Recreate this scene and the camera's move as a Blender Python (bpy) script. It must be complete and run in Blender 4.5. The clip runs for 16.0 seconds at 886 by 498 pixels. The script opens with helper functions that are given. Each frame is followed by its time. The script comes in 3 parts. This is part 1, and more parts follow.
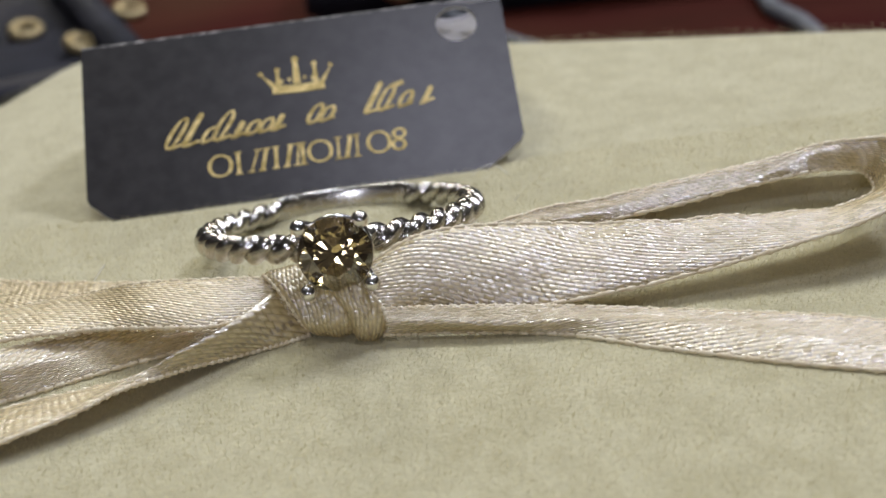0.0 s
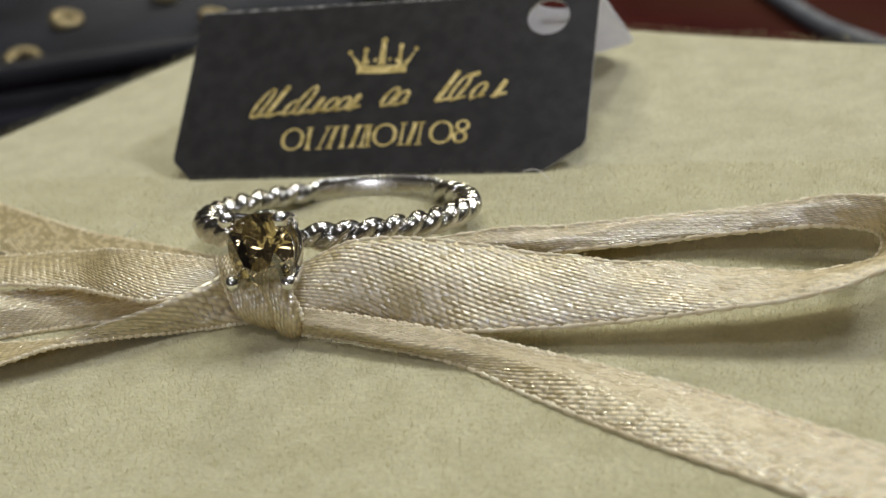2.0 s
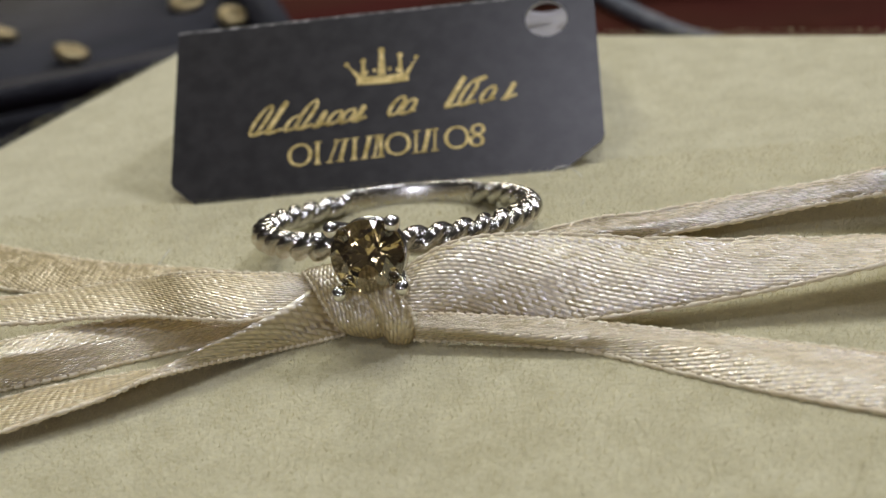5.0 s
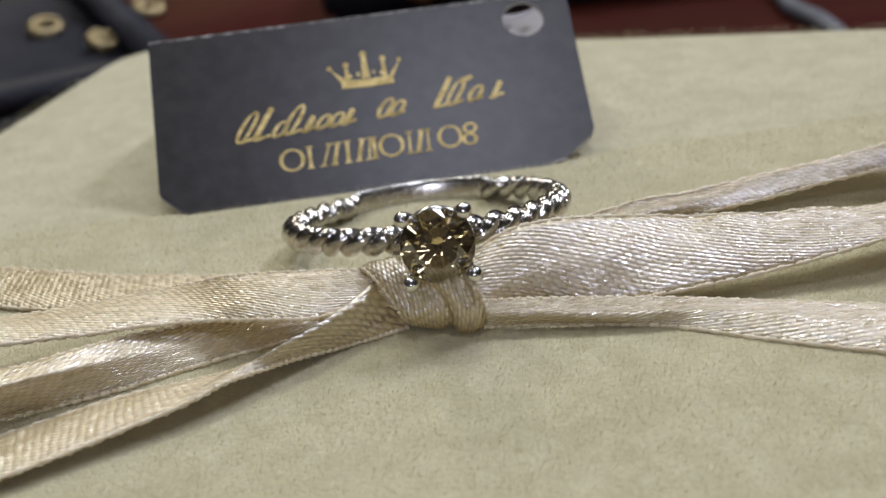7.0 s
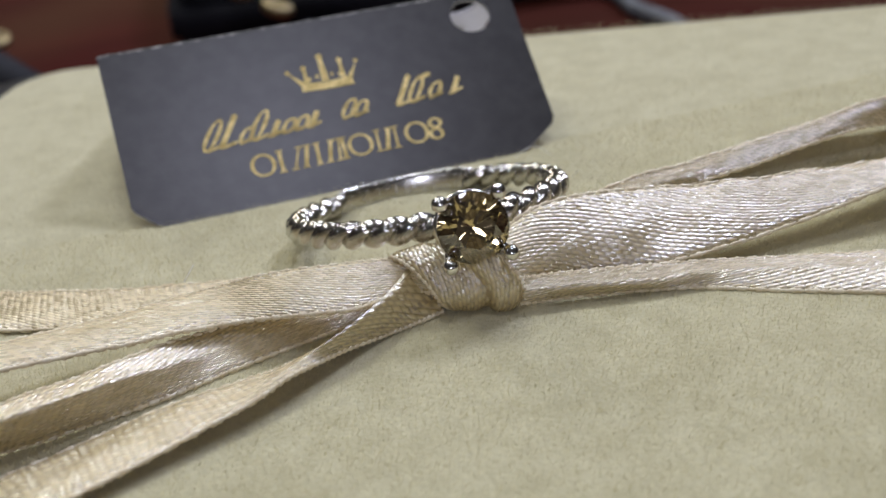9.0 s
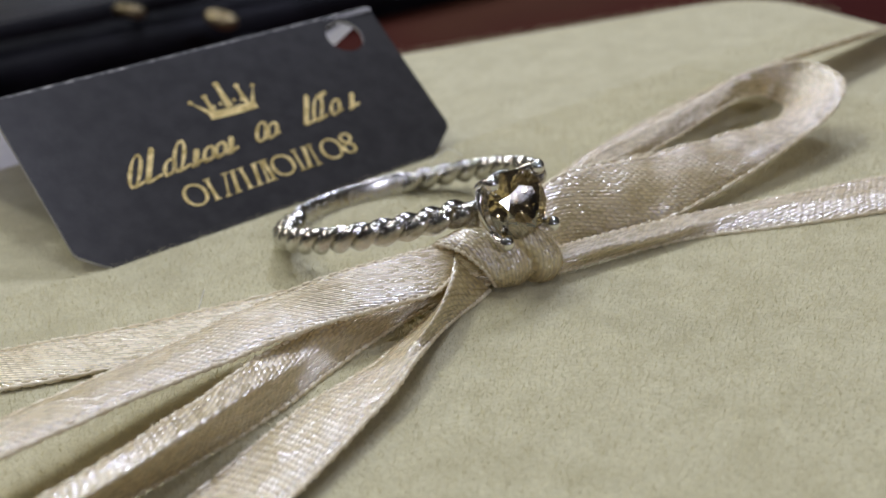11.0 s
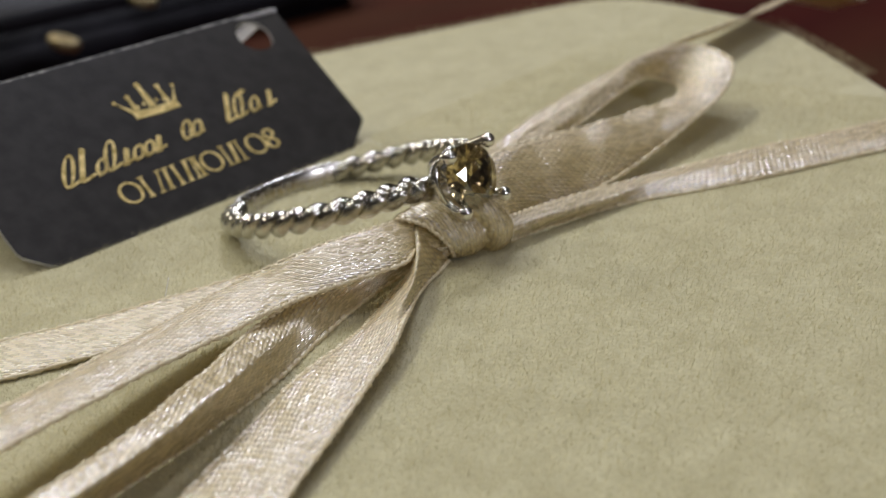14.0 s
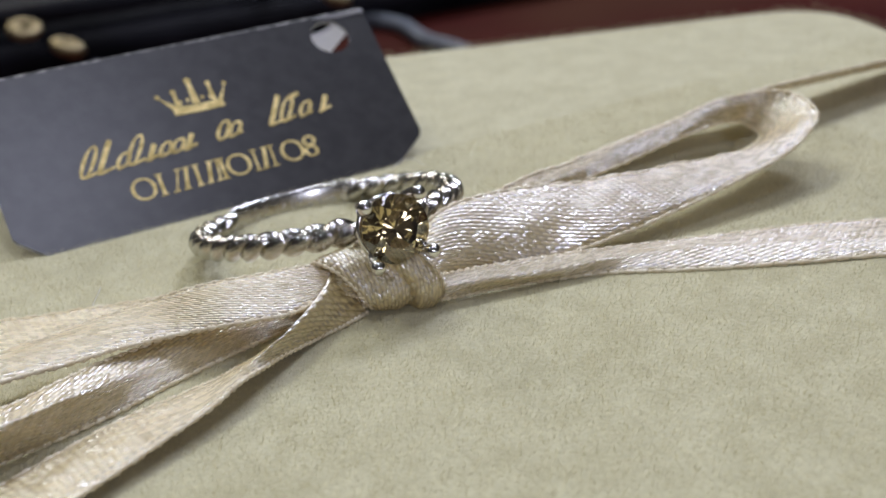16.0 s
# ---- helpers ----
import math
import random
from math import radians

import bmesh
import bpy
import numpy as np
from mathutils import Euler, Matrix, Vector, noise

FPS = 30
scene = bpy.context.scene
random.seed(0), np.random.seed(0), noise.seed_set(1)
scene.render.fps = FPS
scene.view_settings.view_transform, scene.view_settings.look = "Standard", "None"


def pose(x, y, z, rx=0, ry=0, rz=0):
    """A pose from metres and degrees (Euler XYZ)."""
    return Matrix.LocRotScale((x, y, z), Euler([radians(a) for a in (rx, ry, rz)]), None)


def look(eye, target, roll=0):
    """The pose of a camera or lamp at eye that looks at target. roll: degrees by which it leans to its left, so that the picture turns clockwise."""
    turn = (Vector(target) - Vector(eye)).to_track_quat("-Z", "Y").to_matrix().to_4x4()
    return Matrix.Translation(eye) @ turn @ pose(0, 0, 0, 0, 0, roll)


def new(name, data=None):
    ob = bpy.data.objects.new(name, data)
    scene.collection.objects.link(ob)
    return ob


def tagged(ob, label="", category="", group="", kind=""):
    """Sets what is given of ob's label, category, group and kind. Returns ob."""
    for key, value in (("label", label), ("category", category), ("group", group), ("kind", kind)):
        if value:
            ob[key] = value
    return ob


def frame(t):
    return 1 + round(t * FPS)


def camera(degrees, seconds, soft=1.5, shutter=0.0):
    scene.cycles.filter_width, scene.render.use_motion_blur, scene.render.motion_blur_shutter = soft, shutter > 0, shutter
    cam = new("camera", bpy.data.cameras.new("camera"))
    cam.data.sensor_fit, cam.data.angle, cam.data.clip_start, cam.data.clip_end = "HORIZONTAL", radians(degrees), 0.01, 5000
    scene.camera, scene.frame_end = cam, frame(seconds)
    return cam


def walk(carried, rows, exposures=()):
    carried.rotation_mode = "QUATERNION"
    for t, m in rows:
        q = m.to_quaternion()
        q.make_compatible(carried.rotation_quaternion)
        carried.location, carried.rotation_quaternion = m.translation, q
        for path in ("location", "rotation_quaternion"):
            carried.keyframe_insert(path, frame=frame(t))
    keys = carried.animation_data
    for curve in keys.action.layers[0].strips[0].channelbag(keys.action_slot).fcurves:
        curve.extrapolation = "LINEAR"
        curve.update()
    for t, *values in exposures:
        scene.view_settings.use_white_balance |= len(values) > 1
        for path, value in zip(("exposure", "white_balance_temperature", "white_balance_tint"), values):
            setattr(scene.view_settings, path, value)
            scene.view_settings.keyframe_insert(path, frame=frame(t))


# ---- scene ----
cam = camera(39.65, 16.0, soft=1.5)
cam.data.dof.use_dof = True
cam.data.dof.focus_distance = 0.076
cam.data.dof.aperture_fstop = 50.0
MM = 0.001

# seconds, x, y, z in millimetres, turn in degrees
ROWS = [
    (0.0, 2.83, -67.29, 36.30, 64.977, 6.201, -5.993),
    (0.5, 10.54, -67.15, 36.76, 64.577, 6.775, 0.370),
    (1.0, 20.33, -65.86, 36.64, 64.516, 7.243, 7.183),
    (1.5, 28.26, -63.41, 36.48, 64.543, 7.400, 12.260),
    (2.0, 32.16, -61.91, 36.36, 64.601, 7.512, 14.705),
    (2.5, 28.56, -62.85, 36.37, 64.611, 7.553, 12.954),
    (3.0, 25.77, -63.89, 36.51, 64.574, 7.528, 11.511),
    (3.5, 23.62, -64.34, 36.61, 64.544, 7.513, 10.328),
    (4.0, 19.99, -64.41, 36.68, 64.592, 7.306, 8.038),
    (4.5, 15.58, -64.68, 36.74, 64.674, 7.145, 5.095),
    (5.0, 12.02, -65.80, 36.91, 64.635, 7.081, 3.080),
    (5.2, 6.46, -66.00, 36.62, 64.645, 6.619, 0.138),
    (7.3, -7.01, -67.04, 36.66, 64.916, 6.058, -8.722),
    (7.5, -9.54, -67.09, 36.86, 64.746, 6.230, -10.646),
    (8.0, -12.85, -67.23, 36.51, 64.898, 6.081, -12.767),
    (8.5, -14.33, -67.17, 36.52, 64.869, 6.136, -13.680),
    (10.8, -46.24, -56.98, 35.14, 66.495, 4.803, -37.312),
    (11.0, -48.52, -55.80, 35.01, 66.494, 4.841, -39.102),
    (11.5, -56.03, -52.15, 34.33, 66.833, 4.690, -45.295),
    (12.0, -61.19, -48.77, 33.64, 67.127, 4.614, -49.160),
    (12.5, -65.72, -45.68, 32.94, 67.434, 4.632, -53.071),
    (13.0, -69.94, -41.91, 32.08, 67.814, 4.686, -56.652),
    (13.5, -67.99, -44.30, 32.58, 67.538, 4.651, -55.063),
    (14.0, -59.03, -52.28, 33.81, 67.048, 4.514, -48.565),
    (14.5, -49.94, -57.99, 34.85, 66.587, 4.458, -42.159),
    (15.0, -43.84, -61.11, 35.57, 66.238, 4.599, -37.749),
    (15.5, -35.53, -64.06, 36.34, 65.903, 4.604, -32.640),
    (16.0, -30.22, -65.93, 36.41, 65.855, 4.512, -28.885),
]
# seconds, stops, kelvin, tint
EXPOSURES = [(0.0, -0.23, 6650, 9), (1.0, -0.28, 7000, 8), (2.5, -0.34, 7200, 2), (4.0, -0.42, 7150, 5), (5.0, -0.38, 6900, 8), (8.0, -0.33, 6550, 10), (11.0, -0.33, 6400, 10), (12.0, -0.4, 7000, 6), (12.8, -0.46, 7350, 3), (14.0, -0.45, 7200, 7), (15.0, -0.3, 6800, 9), (16.0, -0.22, 6300, 10)]
walk(cam, [(t, pose(x * MM, y * MM, z * MM, rx, ry, rz)) for t, x, y, z, rx, ry, rz in ROWS], exposures=EXPOSURES)

# ---- world and lights ----
world = bpy.data.worlds.new("shop_air")
world.use_nodes = True
world.node_tree.nodes["Background"].inputs[0].default_value = (0.80, 0.83, 0.90, 1)
world.node_tree.nodes["Background"].inputs[1].default_value = 0.02
scene.world = world


def lamp(eye, target, size, watts, colour, spread=180):
    data = bpy.data.lights.new("unseen_lamp_light", "AREA")
    data.shape, data.size, data.energy, data.color = "DISK", size, watts, colour
    data.spread = radians(spread)
    ob = new("unseen_lamp_light", data)
    ob.matrix_world = look(eye, target)
    return ob


NEUTRAL, WARM, COOL = (1.0, 0.97, 0.92), (1.0, 0.90, 0.74), (0.80, 0.825, 1.0)
# unseen lamps without fixtures, placed to suit the shadows and highlights
LAMPS = [
    # x, y, z (m), radius of the opening (m), watts, colour
    (0.12, 0.80, 1.25, 0.15, 7.6, (0.88, 0.93, 0.97)),
    (-0.40, 0.58, 1.25, 0.10, 3.4, (0.96, 0.97, 0.90)),
    # broad unseen cool lamp, added for the lavender sheen on the satin
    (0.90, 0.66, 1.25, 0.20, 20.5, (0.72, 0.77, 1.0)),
    # unseen overhead lamp, added for the glare on the card
    (0.12, -0.18, 1.25, 0.12, 2.9, (0.78, 0.80, 1.0)),
    # unseen low front lamp, added to brighten knot, card and ribbon fronts
    (-0.26, -1.20, 0.50, 0.10, 3.4, (0.78, 0.80, 1.0)),
    # two small low lamps, added to make the stone's table flash
    (0.648, -1.136, 0.115, 0.040, 0.11, (0.86, 0.84, 1.0)),
    (0.423, -1.229, 0.095, 0.07, 0.30, (0.86, 0.84, 1.0)),
    # two unseen lamps behind, added for highlights on the flat ribbon
    (-0.25, 1.90, 0.98, 0.16, 5.5, WARM),
    (1.30, 1.60, 1.00, 0.28, 1.2, COOL),
    # small unseen lamps, added for pinpoint glints on the ring
    (-0.60, 1.15, 1.25, 0.04, 2.0, NEUTRAL),
    (0.70, 1.00, 1.25, 0.04, 2.0, NEUTRAL),
    (-1.20, 0.35, 1.25, 0.03, 1.4, COOL),
    (1.25, 0.20, 1.25, 0.03, 0.4, NEUTRAL),
    (-0.60, -0.95, 1.25, 0.03, 0.5, NEUTRAL),
    (0.95, -0.80, 1.25, 0.03, 0.5, NEUTRAL),
]
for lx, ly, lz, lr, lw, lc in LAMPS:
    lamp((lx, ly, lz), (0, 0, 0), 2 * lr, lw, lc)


# ---- materials ----
def material(name, colour, rough=0.5, metal=0.0, **more):
    m = bpy.data.materials.new(name)
    m.use_nodes = True
    b = m.node_tree.nodes["Principled BSDF"]
    b.inputs["Base Color"].default_value = (*colour, 1)
    b.inputs["Roughness"].default_value = rough
    b.inputs["Metallic"].default_value = metal
    for key, value in more.items():
        b.inputs[key.replace("_", " ")].default_value = value
    return m


def node(m, kind, **values):
    n = m.node_tree.nodes.new(kind)
    for key, value in values.items():
        n.inputs[key.replace("_", " ")].default_value = value
    return n


def link(m, a, out, b, inp):
    m.node_tree.links.new(a.outputs[out], b.inputs[inp])


def bsdf(m):
    return m.node_tree.nodes["Principled BSDF"]


def mottle(m, scale, dark, light, detail=4.0, low=0.35, high=0.65, second=0.0, amount=0.35):
    """Varies the base colour between two colours at one or two scales."""
    tc = node(m, "ShaderNodeTexCoord")
    n = node(m, "ShaderNodeTexNoise", Scale=scale, Detail=detail)
    ramp = node(m, "ShaderNodeValToRGB")
    ramp.color_ramp.elements[0].position, ramp.color_ramp.elements[1].position = low, high
    ramp.color_ramp.elements[0].color, ramp.color_ramp.elements[1].color = (*dark, 1), (*light, 1)
    link(m, tc, "Object", n, "Vector")
    link(m, n, "Fac", ramp, "Fac")
    if second:
        n2 = node(m, "ShaderNodeTexNoise", Scale=second, Detail=3.0)
        link(m, tc, "Object", n2, "Vector")
        mix = node(m, "ShaderNodeMix")
        mix.data_type, mix.blend_type = "RGBA", "MULTIPLY"
        mix.inputs[0].default_value = amount
        r2 = node(m, "ShaderNodeValToRGB")
        r2.color_ramp.elements[0].position, r2.color_ramp.elements[1].position = 0.3, 0.7
        r2.color_ramp.elements[0].color = (0.45, 0.45, 0.45, 1)
        link(m, n2, "Fac", r2, "Fac")
        link(m, ramp, "Color", mix, 6)
        link(m, r2, "Color", mix, 7)
        link(m, mix, 2, bsdf(m), "Base Color")
    else:
        link(m, ramp, "Color", bsdf(m), "Base Color")
    return tc


def bump(m, source, out, strength, distance):
    b = node(m, "ShaderNodeBump", Strength=strength, Distance=distance)
    link(m, source, out, b, "Height")
    link(m, b, "Normal", bsdf(m), "Normal")
    return b


def velvet_material():
    m = material("cream_velvet", (0.6, 0.56, 0.42), 0.95, 0.0, Sheen_Weight=0.25, Sheen_Roughness=0.5, Specular_IOR_Level=0.1)
    tc = mottle(m, 420.0, (0.555, 0.51, 0.32), (0.67, 0.625, 0.415), 8.0, 0.3, 0.7, 2400.0, 0.25)
    n = node(m, "ShaderNodeTexNoise", Scale=3600.0, Detail=5.0)
    link(m, tc, "Object", n, "Vector")
    bump(m, n, "Fac", 0.5, 0.0003)
    return m


def ribbon_material():
    """Satin weave: soft staggered floats in slanting rows, in millimetres of the ribbon's length and width."""
    m = material("champagne_satin", (0.74, 0.64, 0.44), 0.40, 0.05, Specular_IOR_Level=0.7, Coat_Weight=0.3, Coat_Roughness=0.23, Coat_IOR=4.0)
    uv = node(m, "ShaderNodeUVMap")
    uv.uv_map = "UVMap"
    warp = node(m, "ShaderNodeTexNoise", Scale=0.9, Detail=3.0)
    link(m, uv, "UV", warp, "Vector")
    mp = node(m, "ShaderNodeMapping")
    mp.inputs["Rotation"].default_value = (0, 0, radians(17))
    link(m, uv, "UV", mp, "Vector")
    add = node(m, "ShaderNodeVectorMath")
    add.operation = "MULTIPLY_ADD"
    add.inputs[1].default_value = (0.35, 0.10, 0.0)
    link(m, warp, "Color", add, 0)
    link(m, mp, "Vector", add, 2)
    woven = node(m, "ShaderNodeSeparateXYZ")
    link(m, add, "Vector", woven, 0)
    xyz = node(m, "ShaderNodeSeparateXYZ")
    link(m, uv, "UV", xyz, 0)

    def calc(kind, a, b=None, out=0, c=None, out_b=0):
        q = node(m, "ShaderNodeMath")
        q.operation = kind
        link(m, a, out, q, 0)
        if isinstance(b, (int, float)):
            q.inputs[1].default_value = b
        elif b is not None:
            link(m, b, out_b, q, 1)
        if c is not None:
            q.inputs[2].default_value = c
        return q

    row = calc("DIVIDE", woven, 0.26, 1)
    crest = calc("MULTIPLY_ADD", calc("COSINE", calc("MULTIPLY", row, 2 * math.pi)), 0.5, 0, 0.5)
    line_no = calc("FLOOR", calc("ADD", row, 0.5))
    phase = calc("ADD", calc("DIVIDE", woven, 0.62, 0), calc("MULTIPLY", line_no, 0.38))
    dash = calc("MULTIPLY_ADD", calc("COSINE", calc("MULTIPLY", phase, 2 * math.pi)), 0.5, 0, 0.5)
    dash = calc("POWER", dash, 0.6)
    weave = calc("MULTIPLY", calc("POWER", crest, 0.7), calc("MULTIPLY_ADD", dash, 0.85, 0, 0.15))
    cell = node(m, "ShaderNodeCombineXYZ")
    link(m, calc("FLOOR", calc("ADD", phase, 0.5)), 0, cell, 0)
    link(m, line_no, 0, cell, 1)
    lot = node(m, "ShaderNodeTexWhiteNoise")
    link(m, cell, 0, lot, "Vector")
    grain = node(m, "ShaderNodeTexNoise", Scale=6.0, Detail=4.0)
    stretched = node(m, "ShaderNodeMapping")
    stretched.inputs["Scale"].default_value = (0.45, 3.0, 1.0)
    link(m, mp, "Vector", stretched, "Vector")
    link(m, stretched, "Vector", grain, "Vector")
    tip = calc("SUBTRACT", calc("FRACT", calc("ADD", phase, 0.5)), 0.5)
    tip = calc("MULTIPLY", tip, calc("MULTIPLY", calc("SUBTRACT", lot, 0.5), 1.6))
    height = calc("ADD", calc("MULTIPLY", grain, 0.6), calc("ADD", tip, calc("MULTIPLY", weave, calc("MULTIPLY_ADD", lot, 0.5, 0, 0.6))))
    b = bump(m, height, "Value", 0.6, 0.0001)
    link(m, b, "Normal", bsdf(m), "Coat Normal")
    # shade between floats and glints on their crests, painted into the base colour
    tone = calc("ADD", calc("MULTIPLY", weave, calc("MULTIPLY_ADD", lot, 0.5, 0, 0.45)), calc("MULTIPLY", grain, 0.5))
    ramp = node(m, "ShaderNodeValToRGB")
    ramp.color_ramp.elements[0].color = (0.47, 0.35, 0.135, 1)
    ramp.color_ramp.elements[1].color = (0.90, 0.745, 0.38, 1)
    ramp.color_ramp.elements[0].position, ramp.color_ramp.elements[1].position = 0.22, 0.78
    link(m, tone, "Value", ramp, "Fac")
    rr = node(m, "ShaderNodeMapRange")
    rr.inputs["From Min"].default_value, rr.inputs["From Max"].default_value = 0.0, 1.0
    rr.inputs["To Min"].default_value, rr.inputs["To Max"].default_value = 0.52, 0.28
    link(m, lot, "Value", rr, "Value")
    link(m, rr, "Result", bsdf(m), "Roughness")
    glint = calc("MULTIPLY_ADD", calc("GREATER_THAN", lot, 0.45), 0.3, 0, 0.7)
    shine = node(m, "ShaderNodeMapRange")
    shine.inputs["To Min"].default_value, shine.inputs["To Max"].default_value = 0.40, 0.14
    link(m, lot, "Value", shine, "Value")
    link(m, shine, "Result", bsdf(m), "Coat Roughness")
    link(m, glint, 0, bsdf(m), "Coat Weight")
    along = node(m, "ShaderNodeTangent")
    along.direction_type, along.uv_map = "UV_MAP", "UVMap"
    link(m, along, "Tangent", bsdf(m), "Tangent")
    bsdf(m).inputs["Anisotropic"].default_value = 0.55
    # a row of tiny holes beside each selvedge
    side = calc("ABSOLUTE", calc("SUBTRACT", xyz, 2.5, 1))
    line = calc("LESS_THAN", calc("ABSOLUTE", calc("SUBTRACT", side, 2.02)), 0.085)
    gap = calc("LESS_THAN", calc("FRACT", calc("MULTIPLY", xyz, 2.1, 0)), 0.55)
    soften = calc("MULTIPLY", calc("MULTIPLY", line, gap), 0.75)
    pierced = node(m, "ShaderNodeMix")
    pierced.data_type = "RGBA"
    pierced.inputs[7].default_value = (0.30, 0.22, 0.12, 1)
    link(m, soften, 0, pierced, 0)
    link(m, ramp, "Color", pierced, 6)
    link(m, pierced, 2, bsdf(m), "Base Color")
    # thin cloth lets some light through
    seep = node(m, "ShaderNodeBsdfTranslucent", Color=(0.95, 0.74, 0.42, 1))
    cloth = node(m, "ShaderNodeMixShader", Fac=0.15)
    link(m, bsdf(m), 0, cloth, 1)
    link(m, seep, 0, cloth, 2)
    link(m, cloth, 0, m.node_tree.nodes["Material Output"], "Surface")
    return m


def nap_material():
    """Fibres that let part of the light through."""
    m = bpy.data.materials.new("cream_velvet_fibre")
    m.use_nodes = True
    m.node_tree.nodes.remove(bsdf(m))
    out = m.node_tree.nodes["Material Output"]
    geo = node(m, "ShaderNodeNewGeometry")
    ramp = node(m, "ShaderNodeValToRGB")
    ramp.color_ramp.elements[0].color, ramp.color_ramp.elements[1].color = (0.61, 0.565, 0.36, 1), (0.77, 0.72, 0.50, 1)
    link(m, geo, "Random Per Island", ramp, "Fac")
    mix = node(m, "ShaderNodeMixShader", Fac=0.5)
    for k, kind in ((1, "ShaderNodeBsdfDiffuse"), (2, "ShaderNodeBsdfTranslucent")):
        lit = node(m, kind)
        link(m, ramp, "Color", lit, "Color")
        link(m, lit, 0, mix, k)
    link(m, mix, 0, out, "Surface")
    return m


def selvedge_material():
    m = material("pale_selvedge_thread", (0.80, 0.70, 0.52), 0.3, 0.0, Specular_IOR_Level=0.7)
    tc = mottle(m, 1400.0, (0.74, 0.61, 0.39), (0.94, 0.85, 0.63))
    n = node(m, "ShaderNodeTexNoise", Scale=4000.0, Detail=2.0)
    link(m, tc, "Object", n, "Vector")
    bump(m, n, "Fac", 0.5, 0.0001)
    return m


def metal_material(name, rough, colour=(0.80, 0.79, 0.76)):
    m = material(name, colour, rough, 1.0)
    tc = node(m, "ShaderNodeTexCoord")
    n = node(m, "ShaderNodeTexNoise", Scale=900.0, Detail=5.0)
    link(m, tc, "Object", n, "Vector")
    rr = node(m, "ShaderNodeMapRange")
    rr.inputs["To Min"].default_value, rr.inputs["To Max"].default_value = rough * 0.6, rough * 1.6
    link(m, n, "Fac", rr, "Value")
    link(m, rr, "Result", bsdf(m), "Roughness")
    bump(m, n, "Fac", 0.08, 0.00005)
    return m


def rope_metal_material():
    """Polished white gold with fine lines that run with the twist."""
    m = material("white_gold_rope", (0.62, 0.605, 0.57), 0.10, 1.0)
    uv = node(m, "ShaderNodeUVMap")
    uv.uv_map = "UVMap"
    w = node(m, "ShaderNodeTexWave", Scale=1.6, Distortion=0.6, Detail=1.0)
    w.bands_direction = "Y"
    link(m, uv, "UV", w, "Vector")
    bump(m, w, "Fac", 0.26, 0.00007)
    return m


VELVET, NAP, SATIN, SELVEDGE = velvet_material(), nap_material(), ribbon_material(), selvedge_material()
SILVER, ROPE, SHANK = metal_material("polished_white_gold", 0.14), rope_metal_material(), metal_material("brushed_white_gold", 0.24, (0.64, 0.625, 0.59))
DIAMOND = material("champagne_diamond", (0.88, 0.70, 0.36), 0.0, 0.0, Transmission_Weight=1.0, IOR=2.417)
CARD = material("black_card", (0.035, 0.034, 0.034), 0.30, 0.0, Specular_IOR_Level=0.4)
tc = mottle(CARD, 700.0, (0.026, 0.0245, 0.024), (0.041, 0.0385, 0.038), 5.0)
n = node(CARD, "ShaderNodeTexNoise", Scale=2500.0, Detail=3.0)
link(CARD, tc, "Object", n, "Vector")
bump(CARD, n, "Fac", 0.12, 0.0001)
PAPER = material("white_card_core", (0.80, 0.80, 0.82), 0.8)
mottle(PAPER, 900.0, (0.74, 0.74, 0.76), (0.84, 0.84, 0.86))
seep = node(PAPER, "ShaderNodeBsdfTranslucent", Color=(0.80, 0.79, 0.84, 1))
both = node(PAPER, "ShaderNodeMixShader", Fac=0.5)
link(PAPER, bsdf(PAPER), 0, both, 1)
link(PAPER, seep, 0, both, 2)
link(PAPER, both, 0, PAPER.node_tree.nodes["Material Output"], "Surface")
WORN = material("scuffed_card_fold", (0.2, 0.19, 0.19), 0.7)
mottle(WORN, 1100.0, (0.025, 0.024, 0.025), (0.42, 0.40, 0.38), 8.0, 0.45, 0.75)
GOLD = material("gold_foil", (0.82, 0.62, 0.22), 0.55, 0.35)
tc = mottle(GOLD, 1500.0, (0.50, 0.37, 0.11), (0.90, 0.72, 0.32), 5.0)
n = node(GOLD, "ShaderNodeTexNoise", Scale=3500.0, Detail=3.0)
link(GOLD, tc, "Object", n, "Vector")
bump(GOLD, n, "Fac", 0.3, 0.0001)
INK = material("blue_ink", (0.12, 0.10, 0.45), 0.7)
WOOD = material("dark_red_wood", (0.05, 0.012, 0.01), 0.8, 0.0, Specular_IOR_Level=0.03)
tc = node(WOOD, "ShaderNodeTexCoord")
mp = node(WOOD, "ShaderNodeMapping")
mp.inputs["Scale"].default_value = (4.0, 45.0, 4.0)
w = node(WOOD, "ShaderNodeTexNoise", Scale=1.0, Detail=6.0)
ramp = node(WOOD, "ShaderNodeValToRGB")
ramp.color_ramp.elements[0].color, ramp.color_ramp.elements[1].color = (0.016, 0.003, 0.003, 1), (0.085, 0.015, 0.011, 1)
link(WOOD, tc, "Object", mp, "Vector")
link(WOOD, mp, "Vector", w, "Vector")
link(WOOD, w, "Fac", ramp, "Fac")
patch = node(WOOD, "ShaderNodeTexNoise", Scale=9.0, Detail=2.0)
link(WOOD, tc, "Object", patch, "Vector")
brown = node(WOOD, "ShaderNodeMix")
brown.data_type = "RGBA"
brown.inputs[7].default_value = (0.07, 0.032, 0.016, 1)
wash = node(WOOD, "ShaderNodeMapRange")
wash.inputs["From Min"].default_value, wash.inputs["From Max"].default_value = 0.45, 0.7
link(WOOD, patch, "Fac", wash, "Value")
link(WOOD, wash, "Result", brown, 0)
link(WOOD, ramp, "Color", brown, 6)
